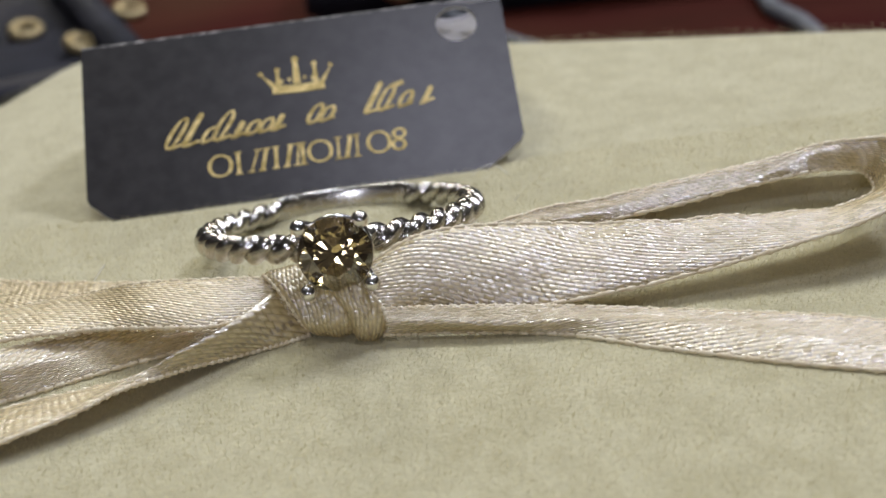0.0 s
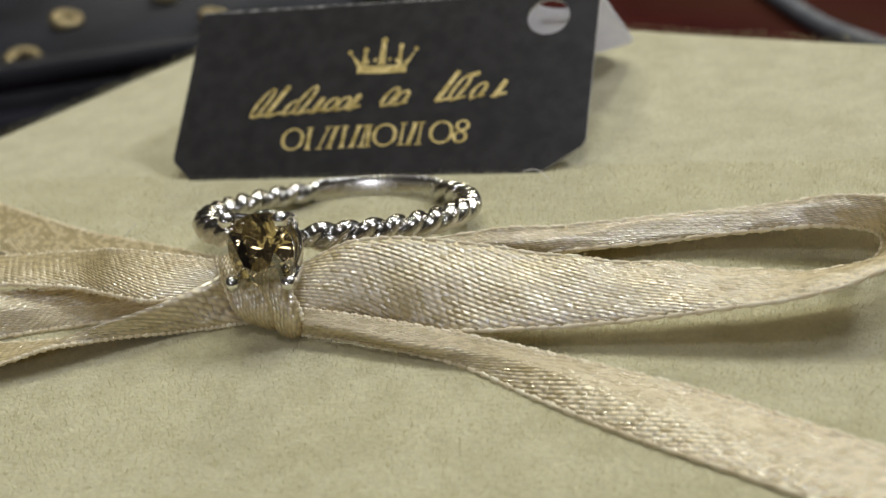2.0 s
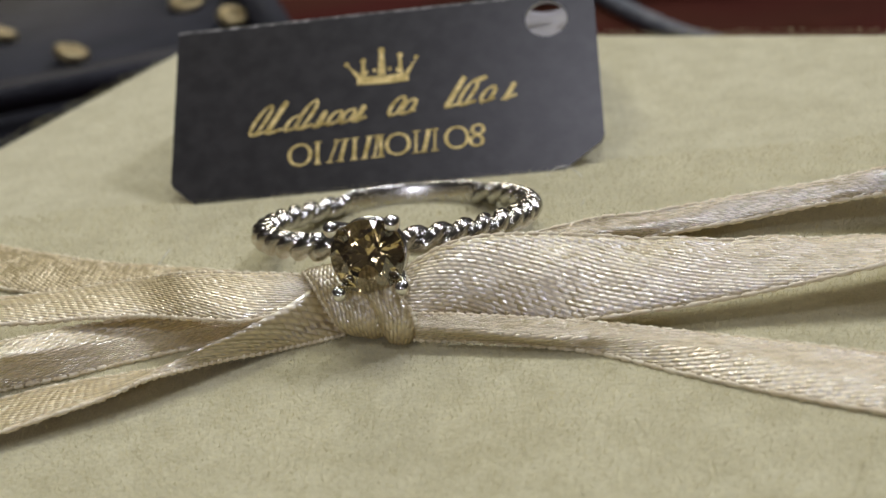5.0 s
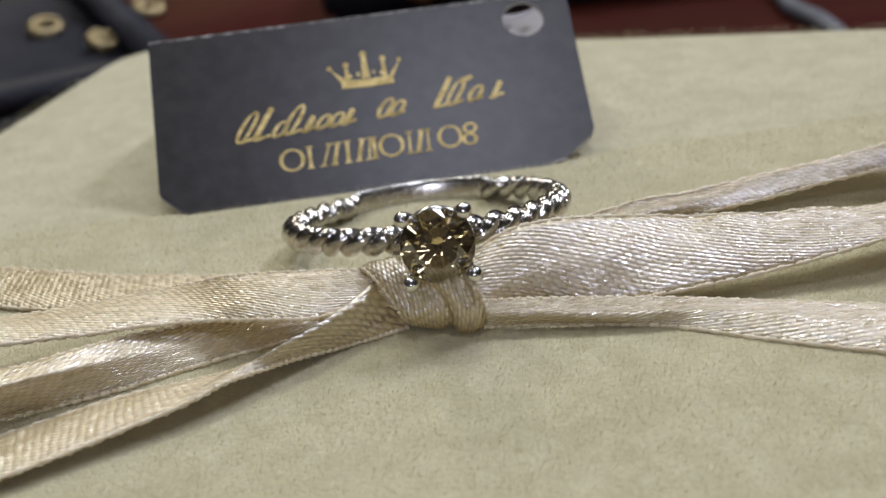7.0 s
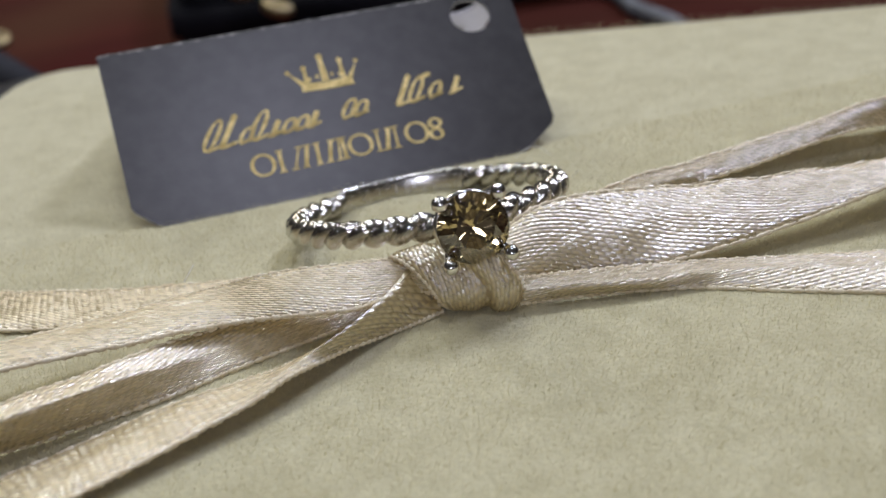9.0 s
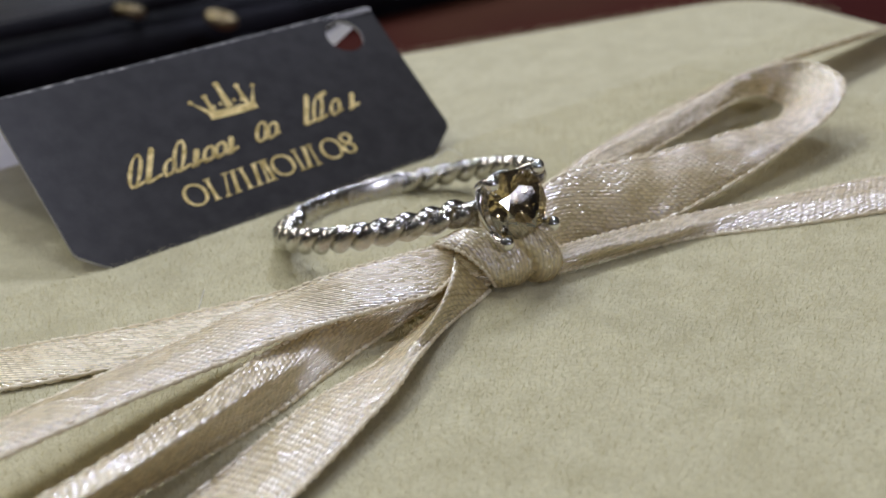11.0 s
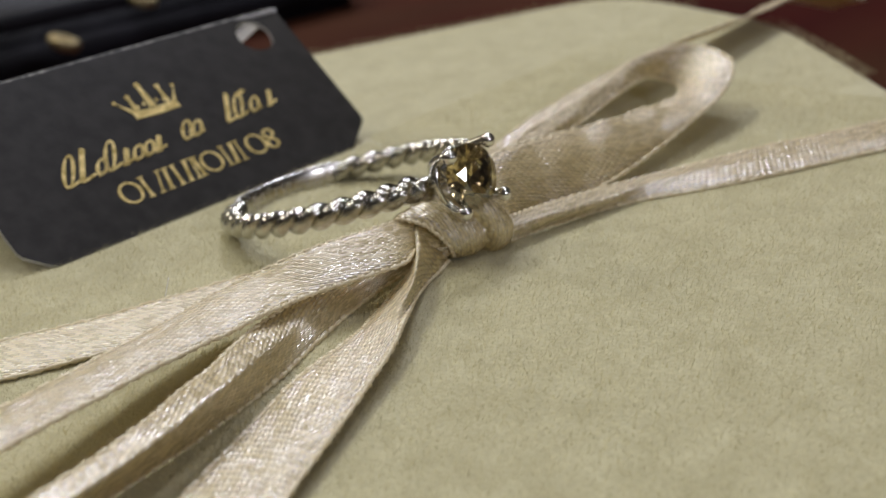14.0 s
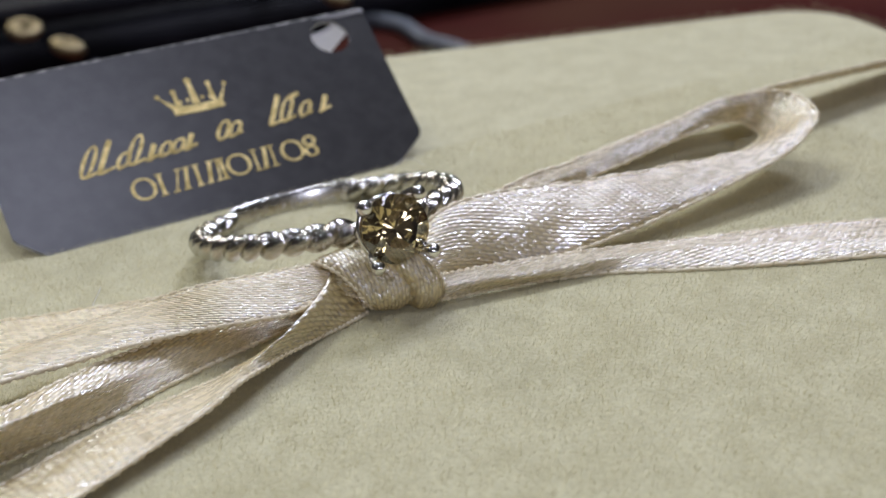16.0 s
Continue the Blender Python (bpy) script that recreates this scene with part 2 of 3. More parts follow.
link(WOOD, brown, 2, bsdf(WOOD), "Base Color")
BLACK = material("black_leatherette", (0.012, 0.012, 0.016), 0.6, 0.0, Specular_IOR_Level=0.2)
tc = mottle(BLACK, 60.0, (0.008, 0.008, 0.011), (0.022, 0.022, 0.029))
n = node(BLACK, "ShaderNodeTexVoronoi", Scale=900.0)
link(BLACK, tc, "Object", n, "Vector")
bump(BLACK, n, "Distance", 0.4, 0.0004)
BRASS = material("yellow_gold", (0.55, 0.44, 0.24), 0.5, 1.0)
mottle(BRASS, 200.0, (0.24, 0.185, 0.095), (0.42, 0.34, 0.19))
CHROME = material("grey_rubber", (0.12, 0.13, 0.15), 0.6)
mottle(CHROME, 200.0, (0.09, 0.10, 0.12), (0.15, 0.16, 0.18))
WALL = material("shop_wall_paint", (0.42, 0.39, 0.34), 0.8)
mottle(WALL, 6.0, (0.16, 0.14, 0.115), (0.22, 0.19, 0.16))
CEIL = material("ceiling_paint", (0.7, 0.69, 0.66), 0.9)
mottle(CEIL, 5.0, (0.28, 0.27, 0.25), (0.35, 0.34, 0.32))
FLOOR = material("dark_carpet", (0.05, 0.04, 0.04), 0.95)
mottle(FLOOR, 40.0, (0.035, 0.03, 0.03), (0.07, 0.055, 0.055))


# ---- building helpers (all lengths in millimetres) ----
def thing(name, at=(0, 0, 0)):
    ob = new(name)
    ob.empty_display_size = 0.002
    ob.location = Vector(at) * MM
    return ob


def part(name, bm, mats, parent=None, label="", smooth=True):
    """Links a bmesh, in millimetres of the world, as one mesh object."""
    bmesh.ops.recalc_face_normals(bm, faces=bm.faces)
    bmesh.ops.scale(bm, vec=(MM, MM, MM), verts=bm.verts)
    me = bpy.data.meshes.new(name)
    for f in bm.faces:
        f.smooth = smooth
    bm.to_mesh(me)
    bm.free()
    for m in mats if isinstance(mats, (list, tuple)) else [mats]:
        me.materials.append(m)
    ob = new(name, me)
    if parent:
        ob.parent = parent
        total, up = Vector((0, 0, 0)), parent
        while up:
            total += up.location
            up = up.parent
        me.transform(Matrix.Translation(-total))
    if label:
        ob["label"] = label
    return ob


def spline(points, count):
    """Catmull-Rom through the rows of points, at even steps."""
    p = np.array(points, float)
    p = np.vstack([2 * p[0] - p[1], p, 2 * p[-1] - p[-2]])
    out = []
    for s in np.linspace(0, len(p) - 3, count):
        i = min(int(s), len(p) - 4)
        u = s - i
        a, b, c, d = p[i : i + 4]
        out.append(0.5 * (2 * b + (c - a) * u + (2 * a - 5 * b + 4 * c - d) * u**2 + (3 * b - a - 3 * c + d) * u**3))
    return np.array(out)


def tube(bm, path, radius, sides=8, closed=False, cap=True, phase=0.0):
    """A round bar along a path; radius is a number or one for each place."""
    path = [Vector(p) for p in path]
    n = len(path)
    radii = radius if hasattr(radius, "__len__") else [radius] * n
    ups, rings = None, []
    for i, p in enumerate(path):
        ahead = path[(i + 1) % n if closed else min(i + 1, n - 1)] - path[i - 1 if closed or i else 0]
        ahead.normalize()
        if ups is None:
            ups = ahead.orthogonal().normalized()
        ups = (ups - ahead * ups.dot(ahead)).normalized()
        side = ahead.cross(ups)
        rings.append([bm.verts.new(p + radii[i] * (math.cos(a) * ups + math.sin(a) * side)) for a in [2 * math.pi * k / sides + phase for k in range(sides)]])
    for i in range(n if closed else n - 1):
        a, b = rings[i], rings[(i + 1) % n]
        for k in range(sides):
            bm.faces.new((a[k], a[(k + 1) % sides], b[(k + 1) % sides], b[k]))
    if cap and not closed:
        bm.faces.new(rings[0][::-1])
        bm.faces.new(rings[-1])
    return rings


def ball(bm, at, radius, seg=14, rings=9, squash=None):
    m = Matrix.Translation(at)
    if squash:
        m = m @ squash
    bmesh.ops.create_uvsphere(bm, u_segments=seg, v_segments=rings, radius=radius, matrix=m)


def box(bm, x0, x1, y0, y1, z0, z1):
    bmesh.ops.create_cube(bm, size=1, matrix=Matrix.Translation(((x0 + x1) / 2, (y0 + y1) / 2, (z0 + z1) / 2)) @ Matrix.Diagonal((x1 - x0, y1 - y0, z1 - z0, 1)))


def strip(name, stations, parent, label="", bulge=0.4, count=90, across=14, thick=0.16, pleat=0.0, edges=True, seed=0, uoff=0.0, ripple=0.10, coil=0.0, threads=1.0):
    """A ribbon through stations, each a row of two or three points across it; with a selvedge cord along both edges."""
    st = np.array(stations, float)
    k = st.shape[1]
    rails = [spline(st[:, j], count) for j in range(k)]
    grid = np.zeros((count, across + 1, 3))
    for i in range(count):
        for j in range(across + 1):
            s = j / across
            if k == 2:
                p = rails[0][i] * (1 - s) + rails[1][i] * s
            elif s < 0.7:
                p = rails[0][i] * (1 - s / 0.7) + rails[1][i] * s / 0.7
            else:
                p = rails[1][i] * (1 - (s - 0.7) / 0.3) + rails[2][i] * (s - 0.7) / 0.3
            grid[i, j] = p
    du = np.gradient(grid, axis=0)
    dv = np.gradient(grid, axis=1)
    nrm = np.cross(du, dv)
    nrm /= np.linalg.norm(nrm, axis=2, keepdims=True) + 1e-9
    if nrm[..., 2].mean() < 0:
        nrm = -nrm
    s = np.linspace(0, 1, across + 1)
    along = np.r_[0, np.cumsum(np.linalg.norm(np.diff(grid[:, across // 2], axis=0), axis=1))]
    full = np.interp(np.linspace(0, 1, count), np.linspace(0, 1, len(bulge)), bulge) if isinstance(bulge, list) else np.full(count, bulge)
    lift = full[:, None] * (4 * s * (1 - s))[None, :]
    if coil:
        q = np.where(s < coil, s / coil, (s - coil) / (1 - coil))
        lift = np.where(s < coil, 0.3, 0.7)[None, :] * (4 * q * (1 - q))[None, :] ** 0.6 + 0 * full[:, None]
    wave = np.array([[ripple * noise.noise(Vector((a * 0.35 + seed * 7.1, v * 2.2, seed))) for v in s] for a in along])
    fold = pleat * np.sin(s * 2 * math.pi * 3.5)[None, :] + wave
    grid = grid + nrm * (lift + fold)[..., None]
    bm = bmesh.new()
    uvl = bm.loops.layers.uv.new("UVMap")
    top = [[bm.verts.new(p) for p in row] for row in grid]
    low = [[bm.verts.new(p) for p in row] for row in grid - nrm * thick]

    def face(a, b, c, d, uvs):
        f = bm.faces.new((a, b, c, d))
        for l, uv in zip(f.loops, uvs):
            l[uvl].uv = uv

    for i in range(count - 1):
        for j in range(across):
            uvs = [((along[x] + uoff) * threads, s[y] * 5.0 * threads) for x, y in ((i, j), (i + 1, j), (i + 1, j + 1), (i, j + 1))]
            face(top[i][j], top[i + 1][j], top[i + 1][j + 1], top[i][j + 1], uvs)
            face(low[i][j + 1], low[i + 1][j + 1], low[i + 1][j], low[i][j], uvs[::-1])
        for j in (0, across):
            uvs = [(along[i], 0), (along[i + 1], 0), (along[i + 1], 0.1), (along[i], 0.1)]
            face(top[i][j], low[i][j], low[i + 1][j], top[i + 1][j], uvs)
    for i in (0, count - 1):
        for j in range(across):
            face(top[i][j], top[i][j + 1], low[i][j + 1], low[i][j], [(0, 0)] * 4)
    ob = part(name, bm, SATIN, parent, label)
    if edges:
        for j in (0, across):
            fine = spline((grid - nrm * thick / 2)[::3, j], count * 3)
            bm = bmesh.new()
            tube(bm, fine, [0.145 + 0.035 * math.sin(i * 2.1) + 0.04 * math.sin(i * 0.83 + seed) for i in range(len(fine))], 6)
            part("selvedge", bm, SELVEDGE, ob)
        rng = np.random.default_rng(seed + 40)
        bm = bmesh.new()
        for j, inner in ((0, 1), (across, across - 1)):
            for i in rng.integers(2, count - 2, count // 2):
                at = Vector(grid[i, j]) - Vector(nrm[i, j]) * thick / 2
                away = (Vector(grid[i, j]) - Vector(grid[i, inner])).normalized()
                run = Vector(grid[i + 1, j] - grid[i - 1, j]).normalized()
                a = at + run * rng.uniform(-0.2, 0.2)
                tip = a + away * rng.uniform(0.15, 0.5) + run * rng.normal(0, 0.3) + Vector((0, 0, abs(rng.normal(0, 0.12))))
                tube(bm, [a, a.lerp(tip, 0.55) + Vector((0, 0, 0.06)), tip], [0.016, 0.013, 0.006], 3)
        fuzz = part("edge_fuzz", bm, SELVEDGE, ob)
        fuzz["kind"] = "stuff"
    return ob


# ---- setting: room, table ----
def room():
    def slab(name, x0, x1, y0, y1, z0, z1, m, label, category):
        bm = bmesh.new()
        box(bm, x0, x1, y0, y1, z0, z1)
        return tagged(part(name, bm, m, smooth=False), label, category, kind="structure")

    slab("floor", -2200, 2200, -2200, 2200, -860, -800, FLOOR, "dark carpeted shop floor", "floor")
    slab("ceiling", -2200, 2200, -2200, 2200, 1300, 1360, CEIL, "plain off-white shop ceiling", "ceiling")
    slab("wall_north", -2200, 2200, 2200, 2280, -800, 1300, WALL, "plain beige shop wall", "wall")
    slab("wall_south", -2200, 2200, -2280, -2200, -800, 1300, WALL, "plain beige shop wall", "wall")
    slab("wall_east", 2200, 2280, -2200, 2200, -800, 1300, WALL, "plain beige shop wall", "wall")
    slab("wall_west", -2280, -2200, -2200, 2200, -800, 1300, WALL, "plain beige shop wall", "wall")


room()


def counter():
    top = thing("counter", (0, 300, -30))
    bm = bmesh.new()
    box(bm, -900, 900, -420, 900, -60, -30)
    bmesh.ops.bevel(bm, geom=bm.edges[:], offset=4, segments=2, affect="EDGES")
    part("countertop", bm, WOOD, top)
    bm = bmesh.new()
    box(bm, -860, 860, -380, 860, -800, -60.5)
    part("cabinet_body", bm, WOOD, top, smooth=False)
    return tagged(top, "dark red-brown polished wooden shop counter", "counter")


counter()


# ---- the velvet pad ----
OUTLINE = [(-29, 83.5), (20, 62.5), (47, 52.5), (78, 40.5), (71, 14), (60, 1.4), (48, -11.5), (24, -40), (-40, -52), (-80, -40), (-53.5, 20.6)]


def round_outline(points, cut, steps=6):
    """The outline with its sharper corners rounded."""
    out, n = [], len(points)
    for i in range(n):
        a, b, c = (Vector(points[(i + k) % n]).to_3d() for k in (-1, 0, 1))
        r = min(cut, (a - b).length * 0.45, (c - b).length * 0.45)
        p, q = b + (a - b).normalized() * r, b + (c - b).normalized() * r
        for s in range(steps + 1):
            u = s / steps
            out.append((1 - u) ** 2 * p + 2 * u * (1 - u) * b + u**2 * q)
    return out


def velvet_pad():
    pad = thing("display_pad", (0, 20, -30))
    ring = round_outline(OUTLINE, 9.0)
    mid = sum(ring, Vector()) / len(ring)
    bm = bmesh.new()
    loops = []
    for inset, z in ((0.0, -29.9), (0.0, -2.6), (0.25, -1.5), (0.9, -0.6), (1.9, -0.12), (3.2, 0.0)):
        loops.append([bm.verts.new((p + (mid - p).normalized() * inset).to_tuple()[:2] + (z,)) for p in ring])
    for a, b in zip(loops, loops[1:]):
        for i in range(len(a)):
            bm.faces.new((a[i], a[(i + 1) % len(a)], b[(i + 1) % len(a)], b[i]))
    bm.faces.new(loops[-1])
    bm.faces.new(loops[0][::-1])
    part("cushion", bm, VELVET, pad)
    return tagged(pad, "cream velvet jewellery display pad on the counter", "display pad")


PAD = velvet_pad()

# ---- the folded price tag ----
TAG_O, TAG_U, TAG_V = Vector((-3.75, 29.83, 4.24)), Vector((0.9986, -0.0527, 0.0)), Vector((0.0406, 0.7687, 0.6383))
ca, sa = math.cos(radians(2.2)), math.sin(radians(2.2))
TU, TV = TAG_U * ca + TAG_V * sa, TAG_V * ca - TAG_U * sa
TU = (TU - TU.cross(TV) * 0.033).normalized()
TAG_N = TU.cross(TV).normalized()
TAG_BASE = TAG_O + TAG_U * 1.4 - TAG_V * 6.7 - TAG_N * 0.15


def on_tag(u, v, out=0.0):
    return TAG_BASE + TU * u + TV * v + TAG_N * out


HOLE = [(14.45 + 1.78 * math.cos(2 * math.pi * k / 28), 14.8 + 1.78 * math.sin(2 * math.pi * k / 28)) for k in range(28)]
FRONT = [(-17.6, 17.1), (-17.4, 2.45), (-17.2, 2.0), (-15.2, 0.1), (-14.7, -0.15), (14.2, 0.05), (14.8, 0.25), (18.0, 2.55), (18.3, 3.2), (18.6, 17.1)]


def sheet_with_hole(place, outline, hole, thick, front, back):
    """A card sheet with a punched hole; place(u, v, out) gives the place."""
    bm = bmesh.new()

    def ring(pts, out):
        vs = [bm.verts.new(place(u, v, out)) for u, v in pts]
        return vs, [bm.edges.new((vs[i], vs[(i + 1) % len(vs)])) for i in range(len(vs))]

    sets = []
    for out, idx in ((0.0, front), (-thick, back)):
        o, oe = ring(outline, out)
        h, he = ring(hole, out)
        made = bmesh.ops.triangle_fill(bm, use_beauty=True, use_dissolve=False, edges=oe + he)
        for f in made["geom"]:
            if isinstance(f, bmesh.types.BMFace):
                f.material_index = idx
        sets.append((o, h))
    for a, b in zip(sets[0], sets[1]):
        for i in range(len(a)):
            bm.faces.new((a[i], b[i], b[(i + 1) % len(a)], a[(i + 1) % len(a)])).material_index = 1
    return bm


def flat_shape(pts, out=0.02, thick=0.03):
    """A thin raised foil shape on the tag."""
    bm = bmesh.new()
    top = [bm.verts.new(on_tag(u, v, out + thick)) for u, v in pts]
    low = [bm.verts.new(on_tag(u, v, out - 0.05)) for u, v in pts]
    bm.faces.new(top)
    for i in range(len(pts)):
        bm.faces.new((top[i], low[i], low[(i + 1) % len(pts)], top[(i + 1) % len(pts)]))
    return bm


def foil_loop(u, v, w, h, lean, thick=0.3):
    """An oval ring of foil, thin at its ends and thicker on its flanks."""
    outer, inner = [], []
    for a in np.linspace(0, 2 * math.pi, 25)[:-1]:
        x, y = w * math.cos(a), h * math.sin(a)
        k = thick * (0.45 + 0.55 * abs(math.cos(a)))
        outer.append((u + x + lean * y, v + y))
        x, y = (w - k) * math.cos(a), (h - 0.6 * thick) * math.sin(a)
        inner.append((u + x + lean * y, v + y))
    bm = bmesh.new()
    rings = [[bm.verts.new(on_tag(*q, out)) for q in pts] for pts, out in ((outer, -0.05), (outer, 0.05), (inner, 0.05), (inner, -0.05))]
    for a, b in zip(rings, rings[1:]):
        for i in range(24):
            bm.faces.new((a[i], a[(i + 1) % 24], b[(i + 1) % 24], b[i]))
    return bm


def foil_stroke(a, b, width):
    """A straight bar of foil with slightly rounded ends."""
    a, b = Vector((*a, 0)), Vector((*b, 0))
    d = (b - a).normalized()
    n = Vector((-d.y, d.x, 0)) * width / 2
    e = d * width * 0.3
    return flat_shape([tuple(q[:2]) for q in (a + n + e, a + n * 0.5, a - n * 0.5, a - n + e, b - n - e, b - n * 0.5, b + n * 0.5, b + n - e)])


def price_tag():
    tag = thing("price_tag", (0, 30, 0))
    front = part("front_panel", sheet_with_hole(on_tag, FRONT, HOLE, 0.35, 0, 1), [CARD, PAPER], tag, "black card front with gold foil crown", smooth=False)
    # fold along the top
    bm = bmesh.new()
    rows = []
    for k in range(7):
        a = radians(-5 + k * 110 / 6)
        off = TV * (17.05 + 0.55 * math.sin(a)) + TAG_N * (0.55 * math.cos(a) - 0.55)
        rows.append([bm.verts.new(TAG_BASE + TU * u + off) for u in np.linspace(-17.6, 18.6, 30)])
    for a, b in zip(rows, rows[1:]):
        for i in range(29):
            bm.faces.new((a[i], a[i + 1], b[i + 1], b[i]))
    part("fold", bm, WORN, tag, "scuffed black fold")
    # white back panel, standing on the pad behind
    top = on_tag(0, 17.3, -0.6)
    foot = Vector((-1.6, 55.6, 0.1))
    down = (foot - top)
    long = down.length
    down.normalize()
    across = (TU - down * TU.dot(down)).normalized()
    out = across.cross(down).normalized()

    def on_back(u, v, o=0.0):
        return top + across * u + down * (17.1 - v) * long / 17.1 + out * o

    hole = [(u, v) for u, v in HOLE]
    part("back_panel", sheet_with_hole(on_back, FRONT, hole, 0.35, 1, 1), [CARD, PAPER], tag, "white inside of the card back", smooth=False)
    for u, v, w, h in ((15.6, 9.2, 0.9, 1.6), (13.0, 10.6, 2.6, 0.9), (11.0, 6.0, 5.5, 0.8), (12.0, 4.0, 3.5, 0.8)):
        bm = bmesh.new()
        vs = [bm.verts.new(on_back(u + a * w / 2, v + b * h / 2, 0.03)) for a, b in ((-1, -1), (1, -1), (1, 1), (-1, 1))]
        vs2 = [bm.verts.new(on_back(u + a * w / 2, v + b * h / 2, -0.1)) for a, b in ((-1, -1), (1, -1), (1, 1), (-1, 1))]
        bm.faces.new(vs)
        for i in range(4):
            bm.faces.new((vs[i], vs2[i], vs2[(i + 1) % 4], vs[(i + 1) % 4]))
        part("ink_bar", bm, INK, tag, "blue printed bar", smooth=False)
    # crown in foil
    crown = [(-1.75, 10.12), (0.45, 9.98), (2.67, 10.04), (2.62, 10.6), (3.35, 12.2), (2.55, 11.2), (2.35, 10.85), (0.4, 10.72), (-1.3, 10.9), (-1.7, 11.3), (-2.65, 12.2), (-1.75, 10.7)]
    part("crown", flat_shape(crown), GOLD, front, "gold foil crown", smooth=False)
    for u, v, r in ((3.32, 12.3, 0.2), (1.96, 12.66, 0.25), (0.37, 13.3, 0.3), (-1.2, 12.42, 0.25), (-2.62, 12.22, 0.22)):
        part("crown_bead", flat_shape([(u + r * math.cos(a), v + r * math.sin(a)) for a in np.linspace(0, 2 * math.pi, 11)[:-1]]), GOLD, front, smooth=False)
    for u, v, low, w in ((1.96, 12.5, 10.9, 0.22), (0.37, 13.1, 10.85, 0.34), (-1.2, 12.3, 10.95, 0.22)):
        part("crown_spike", flat_shape([(u - w, low), (u + w, low), (u + w * 0.55, v), (u - w * 0.55, v)]), GOLD, front, smooth=False)
    for k in range(5):
        u, v = -0.9 + 0.65 * k, 11.25 + 0.12 * (k % 2)
        part("crown_bead", flat_shape([(u + 0.14 * math.cos(a), v + 0.2 * math.sin(a)) for a in np.linspace(0, 2 * math.pi, 9)[:-1]]), GOLD, front, smooth=False)
    # the two printed lines, as plain leaning loops and strokes, upright bars and rings in foil
    for k, (u, h) in enumerate(((-9.9, 2.9), (-8.6, 3.0), (-7.2, 1.5), (-6.0, 2.8), (-4.8, 1.5), (-3.6, 1.4), (-2.5, 1.4), (-1.5, 1.5), (1.6, 1.9), (2.6, 1.5), (6.5, 2.9), (7.6, 2.5), (9.2, 1.6), (11.0, 1.6))):
        v = 6.15 + 0.055 * (u + 9)
        if k % 3 == 1:
            part("foil_stroke", foil_stroke((u - 0.3 * h, v), (u + 0.3 * h, v + h), 0.45), GOLD, front, smooth=False)
        else:
            part("foil_loop", foil_loop(u, v + h / 2, 0.62, h / 2, 0.6, 0.38), GOLD, front, smooth=False)
        part("foil_stroke", foil_stroke((u - 0.75, v + 0.05), (u + 0.55, v + 0.4), 0.24), GOLD, front, smooth=False)
    part("foil_stroke", foil_stroke((8.0, 9.3), (9.2, 9.65), 0.42), GOLD, front, smooth=False)
    for u, w, h, up in ((-6.55, 1.05, 1.06, 0.0), (1.6, 1.08, 1.06, 0.0), (6.45, 1.05, 1.06, 0.0), (8.2, 0.62, 0.52, 0.54), (8.05, 0.65, 0.56, -0.5)):
        part("foil_ring", foil_loop(u, 3.9 + 0.018 * (u + 7.5) + up, w, h, 0.0, 0.32), GOLD, front, smooth=False)
    for u, lean, width in ((-5.08, 0.0, 0.3), (-4.1, 0.7, 0.16), (-3.2, 0.5, 0.32), (-2.05, 0.1, 0.3), (-1.2, 0.5, 0.32), (-0.35, 0.3, 0.18), (0.2, 0.0, 0.3), (3.05, 0.1, 0.2), (3.7, 0.5, 0.34), (4.6, 0.1, 0.2)):
        v = 2.85 + 0.018 * (u + 7.5)
        part("foil_bar", foil_stroke((u, v), (u + lean, v + 2.1), width), GOLD, front, smooth=False)
        for e in (0.06, 2.04):
            x = u + lean * e / 2.1
            part("foil_bar", foil_stroke((x - 0.3, v + e), (x + 0.3, v + e), 0.12), GOLD, front, smooth=False)
    return tagged(tag, "folded black card price tag with gold foil, standing on velvet", "price tag")


price_tag()


